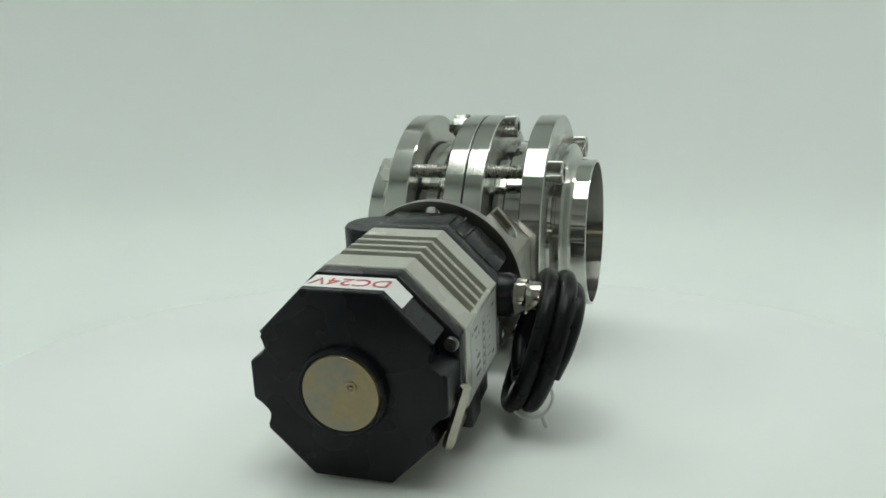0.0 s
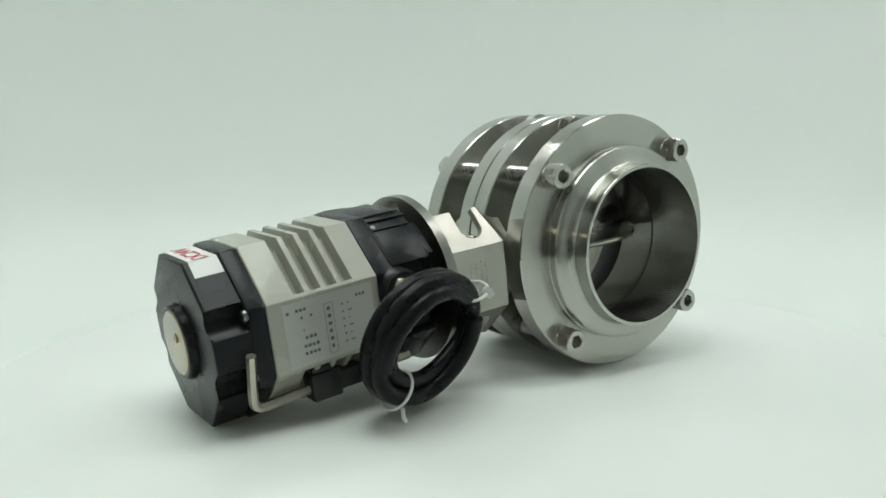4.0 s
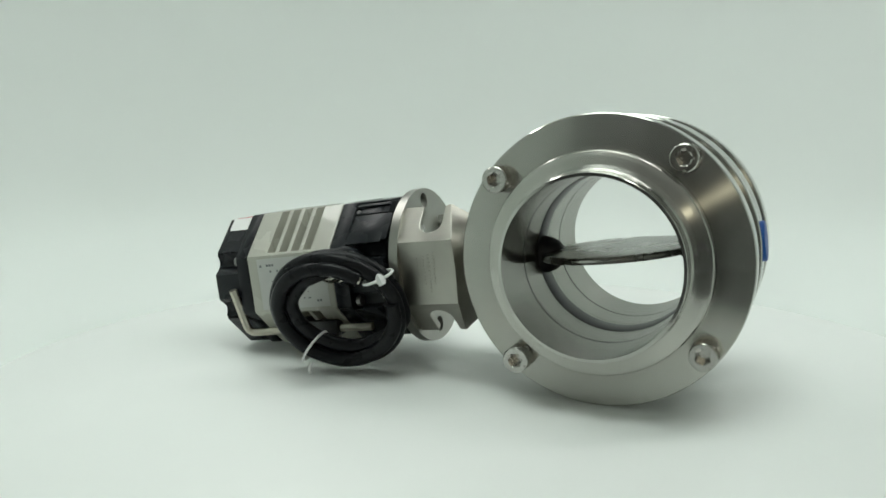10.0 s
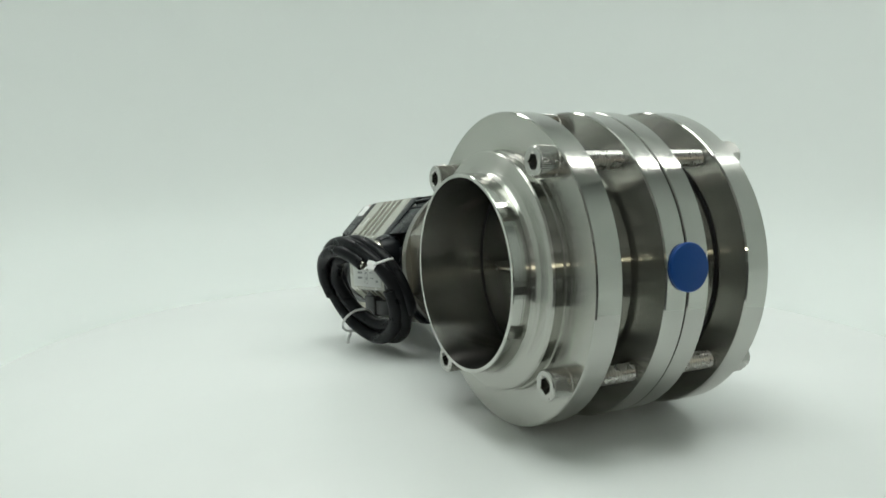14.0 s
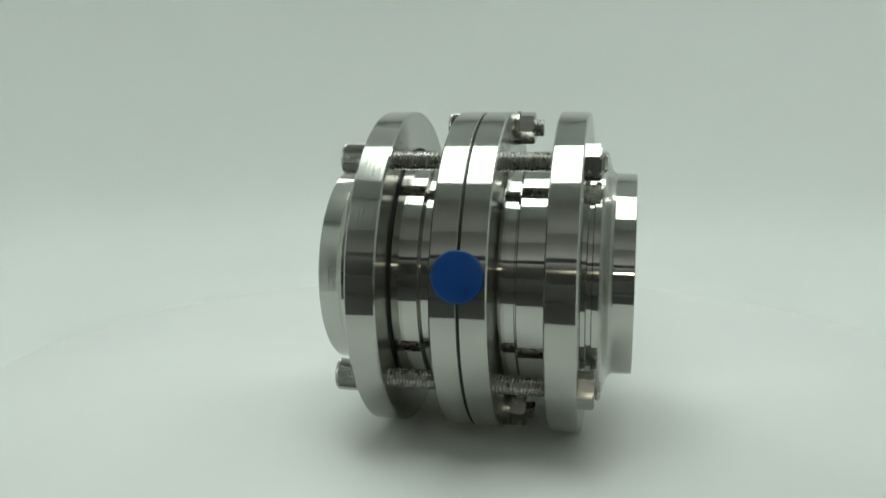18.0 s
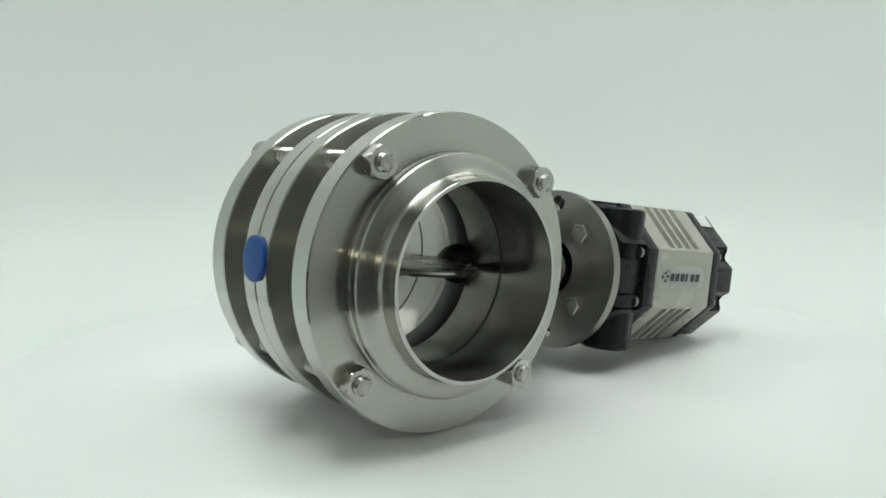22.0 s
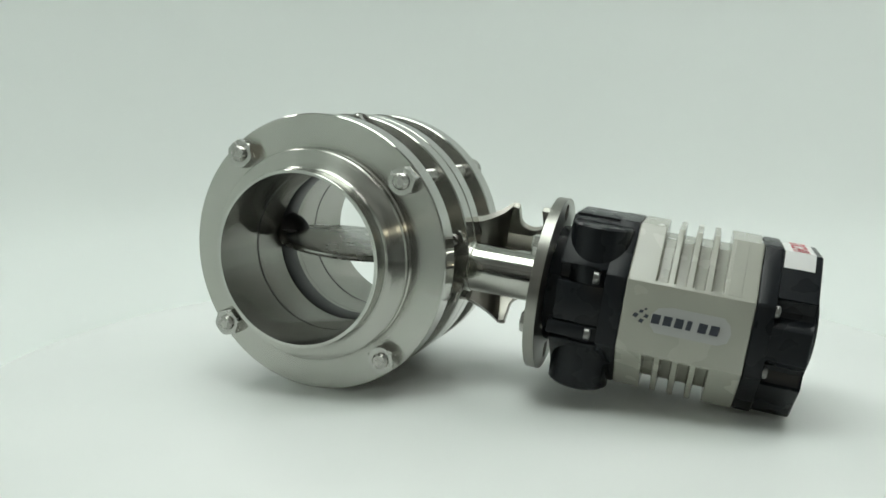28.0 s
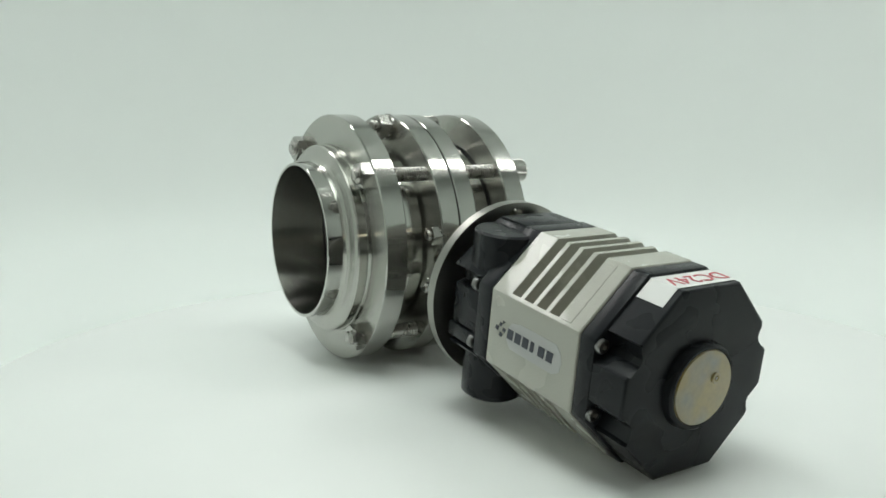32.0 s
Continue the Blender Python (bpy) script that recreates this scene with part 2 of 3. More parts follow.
def booth():
    # backdrop: floor that curves up into a round wall, open towards the camera
    prof = [(0.0, -0.026), (0.30, -0.026)]
    r0, r1 = 0.30, 0.62
    for i in range(1, 17):
        t = i / 16 * math.pi / 2
        prof.append((r0 + (r1 - r0) * math.sin(t), -0.026 + 0.34 * (1 - math.cos(t))))
    prof.append((r1, 0.76))
    bm = bmesh.new()
    n = 72
    a0, a1 = radians(-42), radians(238)
    rows = []
    for i in range(n + 1):
        t = a0 + (a1 - a0) * i / n
        rows.append([bm.verts.new((r * math.cos(t), r * math.sin(t), z)) for r, z in prof[1:]])
    for i in range(n):
        for k in range(len(rows[0]) - 1):
            bm.faces.new((rows[i][k], rows[i + 1][k], rows[i + 1][k + 1], rows[i][k + 1]))
    sheet = plain("backdrop", bm, M_SWEEP, "white seamless curved photo backdrop behind turntable", "backdrop", smooth=60)
    sheet.modifiers.new("thick", "SOLIDIFY").thickness = 0.003
    half = [(0.62 * math.cos(radians(t)), 0.62 * math.sin(radians(t))) for t in range(-28, 209, 4)]
    plain("floor", filled([half], -0.034, -0.0275, "z"), M_SWEEP, "white booth floor under the turntable", "floor")
    plain("front_board", box(-0.62, 0.62, -0.60, -0.293, -0.034, -0.0265, 0), M_DARK, "dark grey board in front of turntable", "floor", smooth=0)
    plain("front_panel", box(-0.62, 0.62, -0.612, -0.6004, -0.034, 0.084, 0.001), M_DARK, "low dark front panel of the booth", "trim")
    plain("ceiling", filled([[(-0.66, -0.52), (0.66, -0.52), (0.66, 0.66), (-0.66, 0.66)]], 0.765, 0.78, "z"), M_SWEEP, "white light booth ceiling", "ceiling")
    # room round it
    for nm, x0, x1, y0, y1, z0, z1 in (("wall_north", -2.5, 2.5, 2.0, 2.1, -0.034, 1.8), ("wall_south", -2.5, 2.5, -2.6, -2.5, -0.034, 1.8), ("wall_east", 2.5, 2.6, -2.5, 2.0, -0.034, 1.8),
                                       ("wall_west", -2.6, -2.5, -2.5, 2.0, -0.034, 1.8), ("room_floor", -2.6, 2.6, -2.6, 2.1, -0.14, -0.0343), ("room_ceiling", -2.6, 2.6, -2.6, 2.1, 1.8, 1.9)):
        plain(nm, box(x0, x1, y0, y1, z0, z1, 0), M_ROOM, "plain dim grey room surface", "wall", smooth=0)


def fixture(m, sx, sy, name="ceiling_light", label="flat white light panel with thin grey frame"):
    """A flat lamp housing with a white back and a thin frame; the light leaves it downwards."""
    f = tagged(new(name), label, "light")
    f.matrix_basis = m
    put("back_plate", box(-sx / 2, sx / 2, -sy / 2, sy / 2, 0.004, 0.010, 0), M_SWEEP, f, scale=1.0, smooth=0)
    t = 0.008
    for x0, x1, y0, y1 in ((-sx / 2 - t, sx / 2 + t, -sy / 2 - t, -sy / 2 - 0.001), (-sx / 2 - t, sx / 2 + t, sy / 2 + 0.001, sy / 2 + t),
                           (-sx / 2 - t, -sx / 2 - 0.001, -sy / 2, sy / 2), (sx / 2 + 0.001, sx / 2 + t, -sy / 2, sy / 2)):
        put("frame_bar", box(x0, x1, y0, y1, -0.002, 0.012, 0), M_FRAME, f, scale=1.0, smooth=0)
    return f


def turntable():
    top = tagged(new("turntable"), "round white motorised display turntable, turning slowly", "turntable")
    put("platter", lathe([(0, 0.0), (0, 0.2705), (-0.0008, 0.272), (-0.009, 0.272), (-0.010, 0.271), (-0.010, 0.0)], 160, "z", closed=False), M_TABLE, top, scale=1.0)
    put("spindle", lathe([(-0.0101, 0.0), (-0.0101, 0.05), (-0.0274, 0.05), (-0.0274, 0.0)], 48, "z", closed=False), M_FRAME, top, scale=1.0)
    return top


def led_ring():
    glow = bpy.data.materials.new("white_led_glow")
    glow.use_nodes = True
    b = glow.node_tree.nodes["Principled BSDF"]
    b.inputs["Base Color"].default_value = (0.8, 0.8, 0.8, 1)
    b.inputs["Emission Color"].default_value = (0.93, 1.0, 0.95, 1)
    b.inputs["Emission Strength"].default_value = GLOW
    # the stand is unseen, added only to carry the lamp behind the lens
    pilot = tagged(new("pilot_lamp"), "tiny warm lamp on an added thin grey stand", "lamp")
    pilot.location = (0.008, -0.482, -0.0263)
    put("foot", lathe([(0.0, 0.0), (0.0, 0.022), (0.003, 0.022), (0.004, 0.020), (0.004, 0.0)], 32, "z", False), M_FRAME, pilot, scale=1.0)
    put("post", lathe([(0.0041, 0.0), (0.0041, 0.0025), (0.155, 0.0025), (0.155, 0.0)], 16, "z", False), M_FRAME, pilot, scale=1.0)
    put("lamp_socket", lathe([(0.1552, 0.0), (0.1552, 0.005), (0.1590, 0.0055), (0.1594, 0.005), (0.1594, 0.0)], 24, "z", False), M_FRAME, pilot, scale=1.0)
    ring = lathe([(-0.0245, 0.226), (-0.0245, 0.232), (-0.0190, 0.232), (-0.0190, 0.226)], 120, "z")
    tagged(put("led_strip", ring, glow, scale=1.0), "glowing white light strip under the turntable rim", "light strip")


GLOW = 64.0
led_ring()
booth()
fixture(pose(-0.05, -0.13, 0.737), 0.38, 0.38)
# housing and posts for the added wall washer, out of view
washer = fixture(look((0.0, -2.1, 0.70), (0, -2.45, 1.6)) @ pose(0, 0, 0.002), 2.4, 0.15, "fill_wall_washer", "added long grey wall light, out of view, on two thin posts")
for x in (-0.9, 0.9):
    put("post", box(x - 0.02, x + 0.02, -2.08, -2.04, -0.0343, 0.69, 0.002), M_FRAME, washer, washer.matrix_basis.inverted(), scale=1.0)
for bar, watts in BARS:
    fixture(bar @ pose(0, 0, 0.002), 0.46, 0.08, "bar_light", "slim white light bar in a grey frame")
TABLE = turntable()

# ---- the valve: stem along +x, bore along y ----
VALVE = tagged(new("electric_butterfly_valve"), "stainless butterfly valve with black and grey electric actuator lying on turntable", "valve")
# the actuator sits a little askew on the stem
ACT = mm(111.71, 0.30, -0.73) @ pose(0, 0, 0, -0.38, 0.96, 1.61) @ mm(-110, 0, 0)


BORE = 41.9


def held(profile, near=0.35):
    """The profile with extra points close to its corners, so that straight stretches stay straight when shaded smoothly."""
    out = []
    n = len(profile)
    for k, (a, r) in enumerate(profile):
        b, q = profile[(k + 1) % n]
        d = math.hypot(b - a, q - r)
        out.append((a, r))
        if d > 4 * near:
            f = near / d
            out += [(a + (b - a) * f, r + (q - r) * f), (b - (b - a) * f, q - (q - r) * f)]
    return out


def valve_body():
    ferrule = [(64.8, BORE), (64.8, 43.3), (64.5, 43.5), (56.4, 43.7), (55.0, 44.6), (54.0, 46.6), (53.0, 50.6), (52.3, 52.4), (51.4, 53.0), (49.0, 53.0), (48.6, 52.2), (46.8, 52.2), (46.4, 53.0), (44.65, 53.4),
               (44.65, 48.0), (31.0, 48.0), (31.0, 52.4), (30.6, 52.8), (20.0, 52.8), (19.6, 52.4), (19.6, 50.0), (18.7, 50.0), (18.7, 51.2), (13.0, 51.2), (13.0, 47.0), (11.5, 47.0), (11.5, BORE),
               (30.6, BORE), (30.65, 46.5), (32.05, 46.5), (32.1, BORE)]
    flange = [(32.1, 54.0), (32.1, 69.4), (32.7, 70.0), (43.9, 70.0), (44.5, 69.4), (44.5, 48.2), (33.7, 48.2), (33.7, 54.0)]
    ring = [(0.45, 69.6), (0.8, 70.0), (10.6, 70.0), (11.2, 69.4), (11.2, BORE), (7.6, BORE), (7.6, 54.0), (0.45, 54.0)]
    for side in (1, -1):
        flip = lambda prof: [(side * a, r) for a, r in held(prof)]
        f = second(put("end_flange", lathe(flip(flange), 160), M_RIM, VALVE, label="turned stainless steel end flange"), M_TURNED, lambda c, n: abs(n.y) > 0.9)
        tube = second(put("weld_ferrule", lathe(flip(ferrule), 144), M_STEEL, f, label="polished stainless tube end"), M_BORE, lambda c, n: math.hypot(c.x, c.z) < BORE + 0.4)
        second(tube, M_TURNED, lambda c, n: abs(n.y) > 0.5 and abs(c.y) < 60)
        put("gasket", lathe(flip([(31.1, 48.05), (31.1, 53.6), (32.0, 53.6), (32.0, 48.05)]), 96), M_RUBBER, f, label="black rubber gasket")
        put("joint_gasket", lathe(flip([(30.7, BORE + 0.1), (30.7, 46.4), (32.0, 46.4), (32.0, BORE + 0.1)]), 96), M_RUBBER, f, label="thin black gasket in the bore joint")
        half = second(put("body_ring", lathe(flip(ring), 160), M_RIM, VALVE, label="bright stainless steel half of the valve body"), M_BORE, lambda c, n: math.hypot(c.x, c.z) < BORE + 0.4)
        second(half, M_TURNED, lambda c, n: abs(n.y) > 0.9)
    put("seat_seal", lathe([(-7.55, BORE - 0.1), (-6.8, BORE - 0.4), (6.8, BORE - 0.4), (7.55, BORE - 0.1), (7.55, 53.9), (0.4, 53.9), (0.4, 68.6), (-0.4, 68.6), (-0.4, 53.9), (-7.55, 53.9)], 144), M_SEAT, VALVE, label="dark grey rubber seat between the body halves")


def butterfly():
    bm = bmesh.new()
    n = 96
    rings = []
    for r, h in ((0, 3.4), (15, 3.2), (28, 2.6), (38, 2.0), (40.4, 1.7), (41.1, 1.0), (40.6, 0.5)):
        rings.append((r, h))
    full = rings + [(40.6, -0.5)] + [(r, -h) for r, h in reversed(rings[:-1])]
    lathe([(h, r) for r, h in full], n, "z", closed=False, bm=bm)
    d = put("butterfly_disc", bm, M_DISC, VALVE, mm(0, 0, 0, DISC_TILT, 0, 0), "polished stainless disc turned open")
    for s in (1, -1):
        put("disc_hub", lathe([(s * 29.5, 0), (s * 30, 3.8), (s * 32, 6.4), (s * 35, 8.6), (s * 38.5, 9.8), (s * 41.4, 10.2), (s * 41.4, 0)], 40, "x", closed=False), M_RUBBER, d, label="black rubber hub seal")


DISC_TILT = 0.0


def thread(a, b, r, pitch=1.4, depth=0.6):
    n = max(2, int(abs(b - a) / pitch * 2))
    return [(a + (b - a) * i / n, r - (depth if i % 2 else 0)) for i in range(n + 1)]


def cap_screw(name, parent, m, r, length, shank, tip, socket, nut_at, nut_h, nut_flat, hex_head=False):
    """A screw along y: head outwards from y = 0, shank towards -y."""
    bm = bmesh.new()
    segs = 96
    kn = lambda i, k, rr: rr * (0.94 if (i % 2 and 1 <= k <= 3) else 1.0)
    if hex_head:
        lathe([(0, r), (length - 0.8, r), (length, r * 0.93), (length, 0)], segs, "y", False, lambda i, k, rr: min(hexring(rr * 0.87, i, segs), rr), bm)
    else:
        rr = [(0, r), (0.3, r), (1.0, r), (length - 1.2, r), (length - 0.5, r * 0.985), (length, r * 0.90), (length, socket * 1.2), (length - 0.3, socket), (length - socket * 1.9, socket * 0.96), (length - socket * 1.9, 0)]
        lathe(rr, segs, "y", False, lambda i, k, q: hexring(q, i, segs) if k in (7, 8) else kn(i, k, q), bm)
    screw = put(name, bm, M_BOLT, parent, m, smooth=16)
    prof = [(-0.05, shank)] + thread(-1.0, -tip + 1, shank) + [(-tip, shank * 0.80), (-tip, 0)]
    put("threaded_shank", lathe([(-0.05, 0)] + prof, 20, "y", False), M_THREAD, screw, smooth=20)
    if nut_h:
        nb = lathe([(-nut_at, shank - 0.3), (-nut_at, nut_flat * 1.2), (-nut_at - nut_h + 0.7, nut_flat * 1.2), (-nut_at - nut_h, nut_flat * 1.04), (-nut_at - nut_h, shank - 0.3)], 48, "y", True,
                   lambda i, k, q: min(hexring(nut_flat, i, 48), q) if k in (1, 2, 3) else q)
        put("hex_nut", nb, M_BOLT, screw, mm(0, 0, 0, 0, 17, 0), smooth=24)
    return screw


def bolts():
    rb = 62.8
    for i in range(4):
        a = radians(44.4 + 90 * i)
        m = mm(rb * math.cos(a), 44.55, rb * math.sin(a), 0, 25 + 31 * i, 0)
        cap_screw("flange_bolt", VALVE, m, 6.5, 9.1, 4.0, 97.6, 3.1, 89.1, 6.3, 6.4)
    for ang in (88, -88):
        a = radians(ang)
        b = cap_screw("body_bolt", VALVE, mm(63.6 * math.cos(a), 11.25, 63.6 * math.sin(a), 0, ang * 3, 0), 6.3, 8.0, 3.9, 34.6, 3.0, 24.2, 6.6, 6.4)
        put("washer", lathe([(-22.55, 4.1), (-22.55, 7.6), (-24.1, 7.6), (-24.1, 4.1)], 32, "y"), M_BOLT, b)
    for ang in (13, -13):
        a = radians(ang)
        cap_screw("body_bolt", VALVE, mm(64 * math.cos(a), 11.25, 64 * math.sin(a), 0, ang * 3, 0), 5.0, 6.0, 3.0, 29.1, 2.4, 22.55, 4.8, 4.9)


def stem_and_bracket():
    put("plug_cap", lathe([(-69.0, 0), (-69.0, 9.8), (-70.7, 10.0), (-71.3, 9.5), (-71.6, 8.0), (-71.8, 0)], 56, "x", closed=False), M_BLUE, VALVE, label="round blue plastic plug")
    put("stem_sleeve", lathe([(66, 0), (66, 12.7), (113.6, 12.7), (113.6, 0)], 56, "x", closed=False, centre=(0, 0, -0.6)), M_ROD, VALVE, label="polished stainless stem sleeve")
    put("stem_collar", lathe([(64, 0), (64, 13.6), (70.6, 13.6), (71.2, 13.0), (71.2, 0)], 56, "x", closed=False, centre=(0, 0, -0.6)), M_ROD, VALVE)
    # bracket: a channel of five-sided section, open on one side, with two U-shaped slots
    outer = [(25, 33.0), (40.5, 15.5), (40.5, -18.0), (24, -35.5)]
    t = 4.2
    inner = [(22, 30.6), (36.3, 13.9), (36.3, -16.4), (21, -33.0)]
    bm = bmesh.new()

    def wall(p0, p1, q0, q1, outline):
        """A plate between two outer and two inner section points; outline: (x, share along the section)."""
        lo, hi = [], []
        for x, f in outline:
            lo.append(bm.verts.new((x, p0[0] + (p1[0] - p0[0]) * f, p0[1] + (p1[1] - p0[1]) * f)))
            hi.append(bm.verts.new((x, q0[0] + (q1[0] - q0[0]) * f, q0[1] + (q1[1] - q0[1]) * f)))
        bm.faces.new(lo)
        bm.faces.new(hi)
        for i in range(len(lo)):
            j = (i + 1) % len(lo)
            bm.faces.new((lo[i], lo[j], hi[j], hi[i]))

    notch = [(91 + 6.3 * math.cos(radians(a)), 0.50 + 0.26 * math.sin(radians(a))) for a in range(0, 181, 15)]
    slot = [(109, 1), (109, 0), (97.3, 0)] + notch + [(84.7, 0.03), (82.6, 0.0), (81.2, 0.0), (80.2, 0.22), (78.6, 0.55), (77.2, 0.82), (76.6, 1)]
    wall(outer[0], outer[1], inner[0], inner[1], slot)
    wall(outer[3], outer[2], inner[3], inner[2], slot)
    wall(outer[1], outer[2], inner[1], inner[2], [(109, 0), (109, 1), (76.6, 1), (76.0, 0.5), (76.6, 0)])
    bmesh.ops.remove_doubles(bm, verts=bm.verts, dist=0.01)
    br = put("mounting_bracket", bm, M_CAST, VALVE, label="cast steel mounting bracket with slotted sides", smooth=25)
    soften(br, 0.6)
    # the bracket narrows in a hollow curve to its foot on the valve body
    stations = [(76.7, 4.4, outer, inner)]
    for x, lean, f in ((74.8, 3.4, 0.92), (72.2, 2.4, 0.84), (69.4, 1.5, 0.775), (66.0, 0.8, 0.72), (62.0, 0.0, 0.69)):
        stations.append((x, lean, [(p[0] * f + (1 - f) * 2, p[1] * f) for p in outer], [(p[0] * f + (1 - f) * 2 - 1.5, p[1] * (f - 0.03)) for p in inner]))
    nk = bmesh.new()
    rings = []
    for x, lean, out, inn in stations:
        rings.append([nk.verts.new((x + (lean if k in (0, 3, 4, 7) else 0.0), p[0], p[1])) for k, p in enumerate(list(out) + list(reversed(inn)))])
    for a, b in zip(rings, rings[1:]):
        for k in range(len(a)):
            n = (k + 1) % len(a)
            nk.faces.new((a[k], a[n], b[n], b[k]))
    nk.faces.new(rings[0])
    nk.faces.new(rings[-1])
    put("bracket_foot", nk, M_CAST, br, smooth=40)
    rnd = random.Random(4)
    for row, x in enumerate((88.6, 91.4, 94.6, 98.2)):
        z = 9.5 - row * 0.8
        while z > (-12 if row % 2 else -8):
            h = rnd.uniform(0.7, 1.7)
            w = rnd.uniform(0.35, 0.9)
            put("cast_mark", box(x - w, x + w, 40.3, 40.72, z - h, z, 0.12), M_CAST, br)
            z -= h + rnd.uniform(0.5, 0.9)
    # round mounting plate with two holes
    plate = put("mounting_plate", filled([circle(43.8, 120, 0, -1.0), circle(4.4, 28, -0.4, 35.8), circle(4.4, 28, -0.4, -36.0), circle(15.4, 56, 0.0, 0.4)], 107.3, 112.5, "x"), M_PLATE, VALVE, ACT, label="round brushed steel mounting plate")
    for y, z in ((19, 20), (-21, 20.5), (-21, -18), (19, -19)):
        cap_screw("plate_bolt", plate, mm(107.2, y, z, 0, 0, 90), 5.6, 5.0, 2.9, 6.0, 2, 0, 0, 0, True)


# ---- the actuator ----
HH = 39.4


def gearbox():
    h, s = 38.2, 15.8
    slot = lambda sg: [(sg * h, -18.0), (sg * 31.0, -17.0), (sg * 31.0, -10.0), (sg * 36.6, -9.4), (sg * 36.6, 9.4), (sg * 31.0, 10.0), (sg * 31.0, 17.0), (sg * h, 18.0)]
    pts = slot(1) + [(s, h), (-s, h)] + list(reversed(slot(-1))) + [(-s, -h), (s, -h)]
    g = put("gearbox_base", prism(pts, 119.0, 141.0, "x", 0.7), M_BLACK, VALVE, ACT, "black gearbox base of the actuator")
    put("base_plate", prism(octagon(HH), 140.6, 150.1, "x", 0.6), M_BLACK, g)
    for sy in (1, -1):
        for z in (13.5, -13.5):
            w = lathe([(0, 0), (0, 3.1), (2.2, 3.1), (2.8, 2.6), (2.8, 1.5), (1.6, 1.2), (1.6, 0)], 24, "x", False, lambda i, k, q: hexring(1.3, i, 24) if k in (4, 5) else q)
            put("base_screw", w, M_SCREW, g, mm(135.2, sy * 36.3, z), "zinc socket screw")
    put("base_neck", lathe([(112.6, 0), (112.6, 29), (119.4, 30), (119.4, 0)], 48, "x", False), M_BLACK, g)
    # upright drum that swells out of one corner
    put("worm_drum", lathe([(-41.5, 0), (-41.5, 12.6), (-40.2, 14.2), (35.6, 14.4), (36.6, 13.4), (36.6, 0)], 56, "z", False, centre=(134.0, -21.8, 0)), M_BLACK, g)
    put("drum_neck", prism([(117, -37.6), (150, -37.6), (150, -20), (117, -20)], -16.5, -9.8, "z", 0.8), M_BLACK, g)
    # flat cover on the other corner, with a slotted ledge above it
    cv = put("cover_panel", prism([(-12, -6.5), (11.5, -6.5), (11.5, 12), (-12, 12)], -0.5, 0.4, "z", 0.2), M_BLACK, g, mm(128, 27.6, 27.4, -45, 0, 0), "flat black cover panel")
    put("panel_seam", prism([(12.4, -13), (13.2, -13), (13.2, 13), (12.4, 13)], -0.5, 0.8, "z", 0.25), M_BLACK, cv)
    put("panel_ledge", prism([(-9, -8.2), (12.0, -8.2), (12.0, -7.2), (-9, -7.2)], -0.5, 0.5, "z", 0.25), M_BLACK, cv)
    put("panel_ledge", prism([(-9, -13.8), (12.0, -13.8), (12.0, -12.6), (-9, -12.6)], -0.5, 0.6, "z", 0.25), M_BLACK, cv)
    put("top_lid", box(120, 141, -15.2, 15.2, 37.6, 39.2, 0.5), M_BLACK, g)
    put("lid_screw", lathe([(0, 0), (0, 1.4), (0.6, 1.2), (0.8, 0)], 16, "z", False), M_SCREW, g, mm(138.5, 20.4, 33.9, -45, 0, 0))


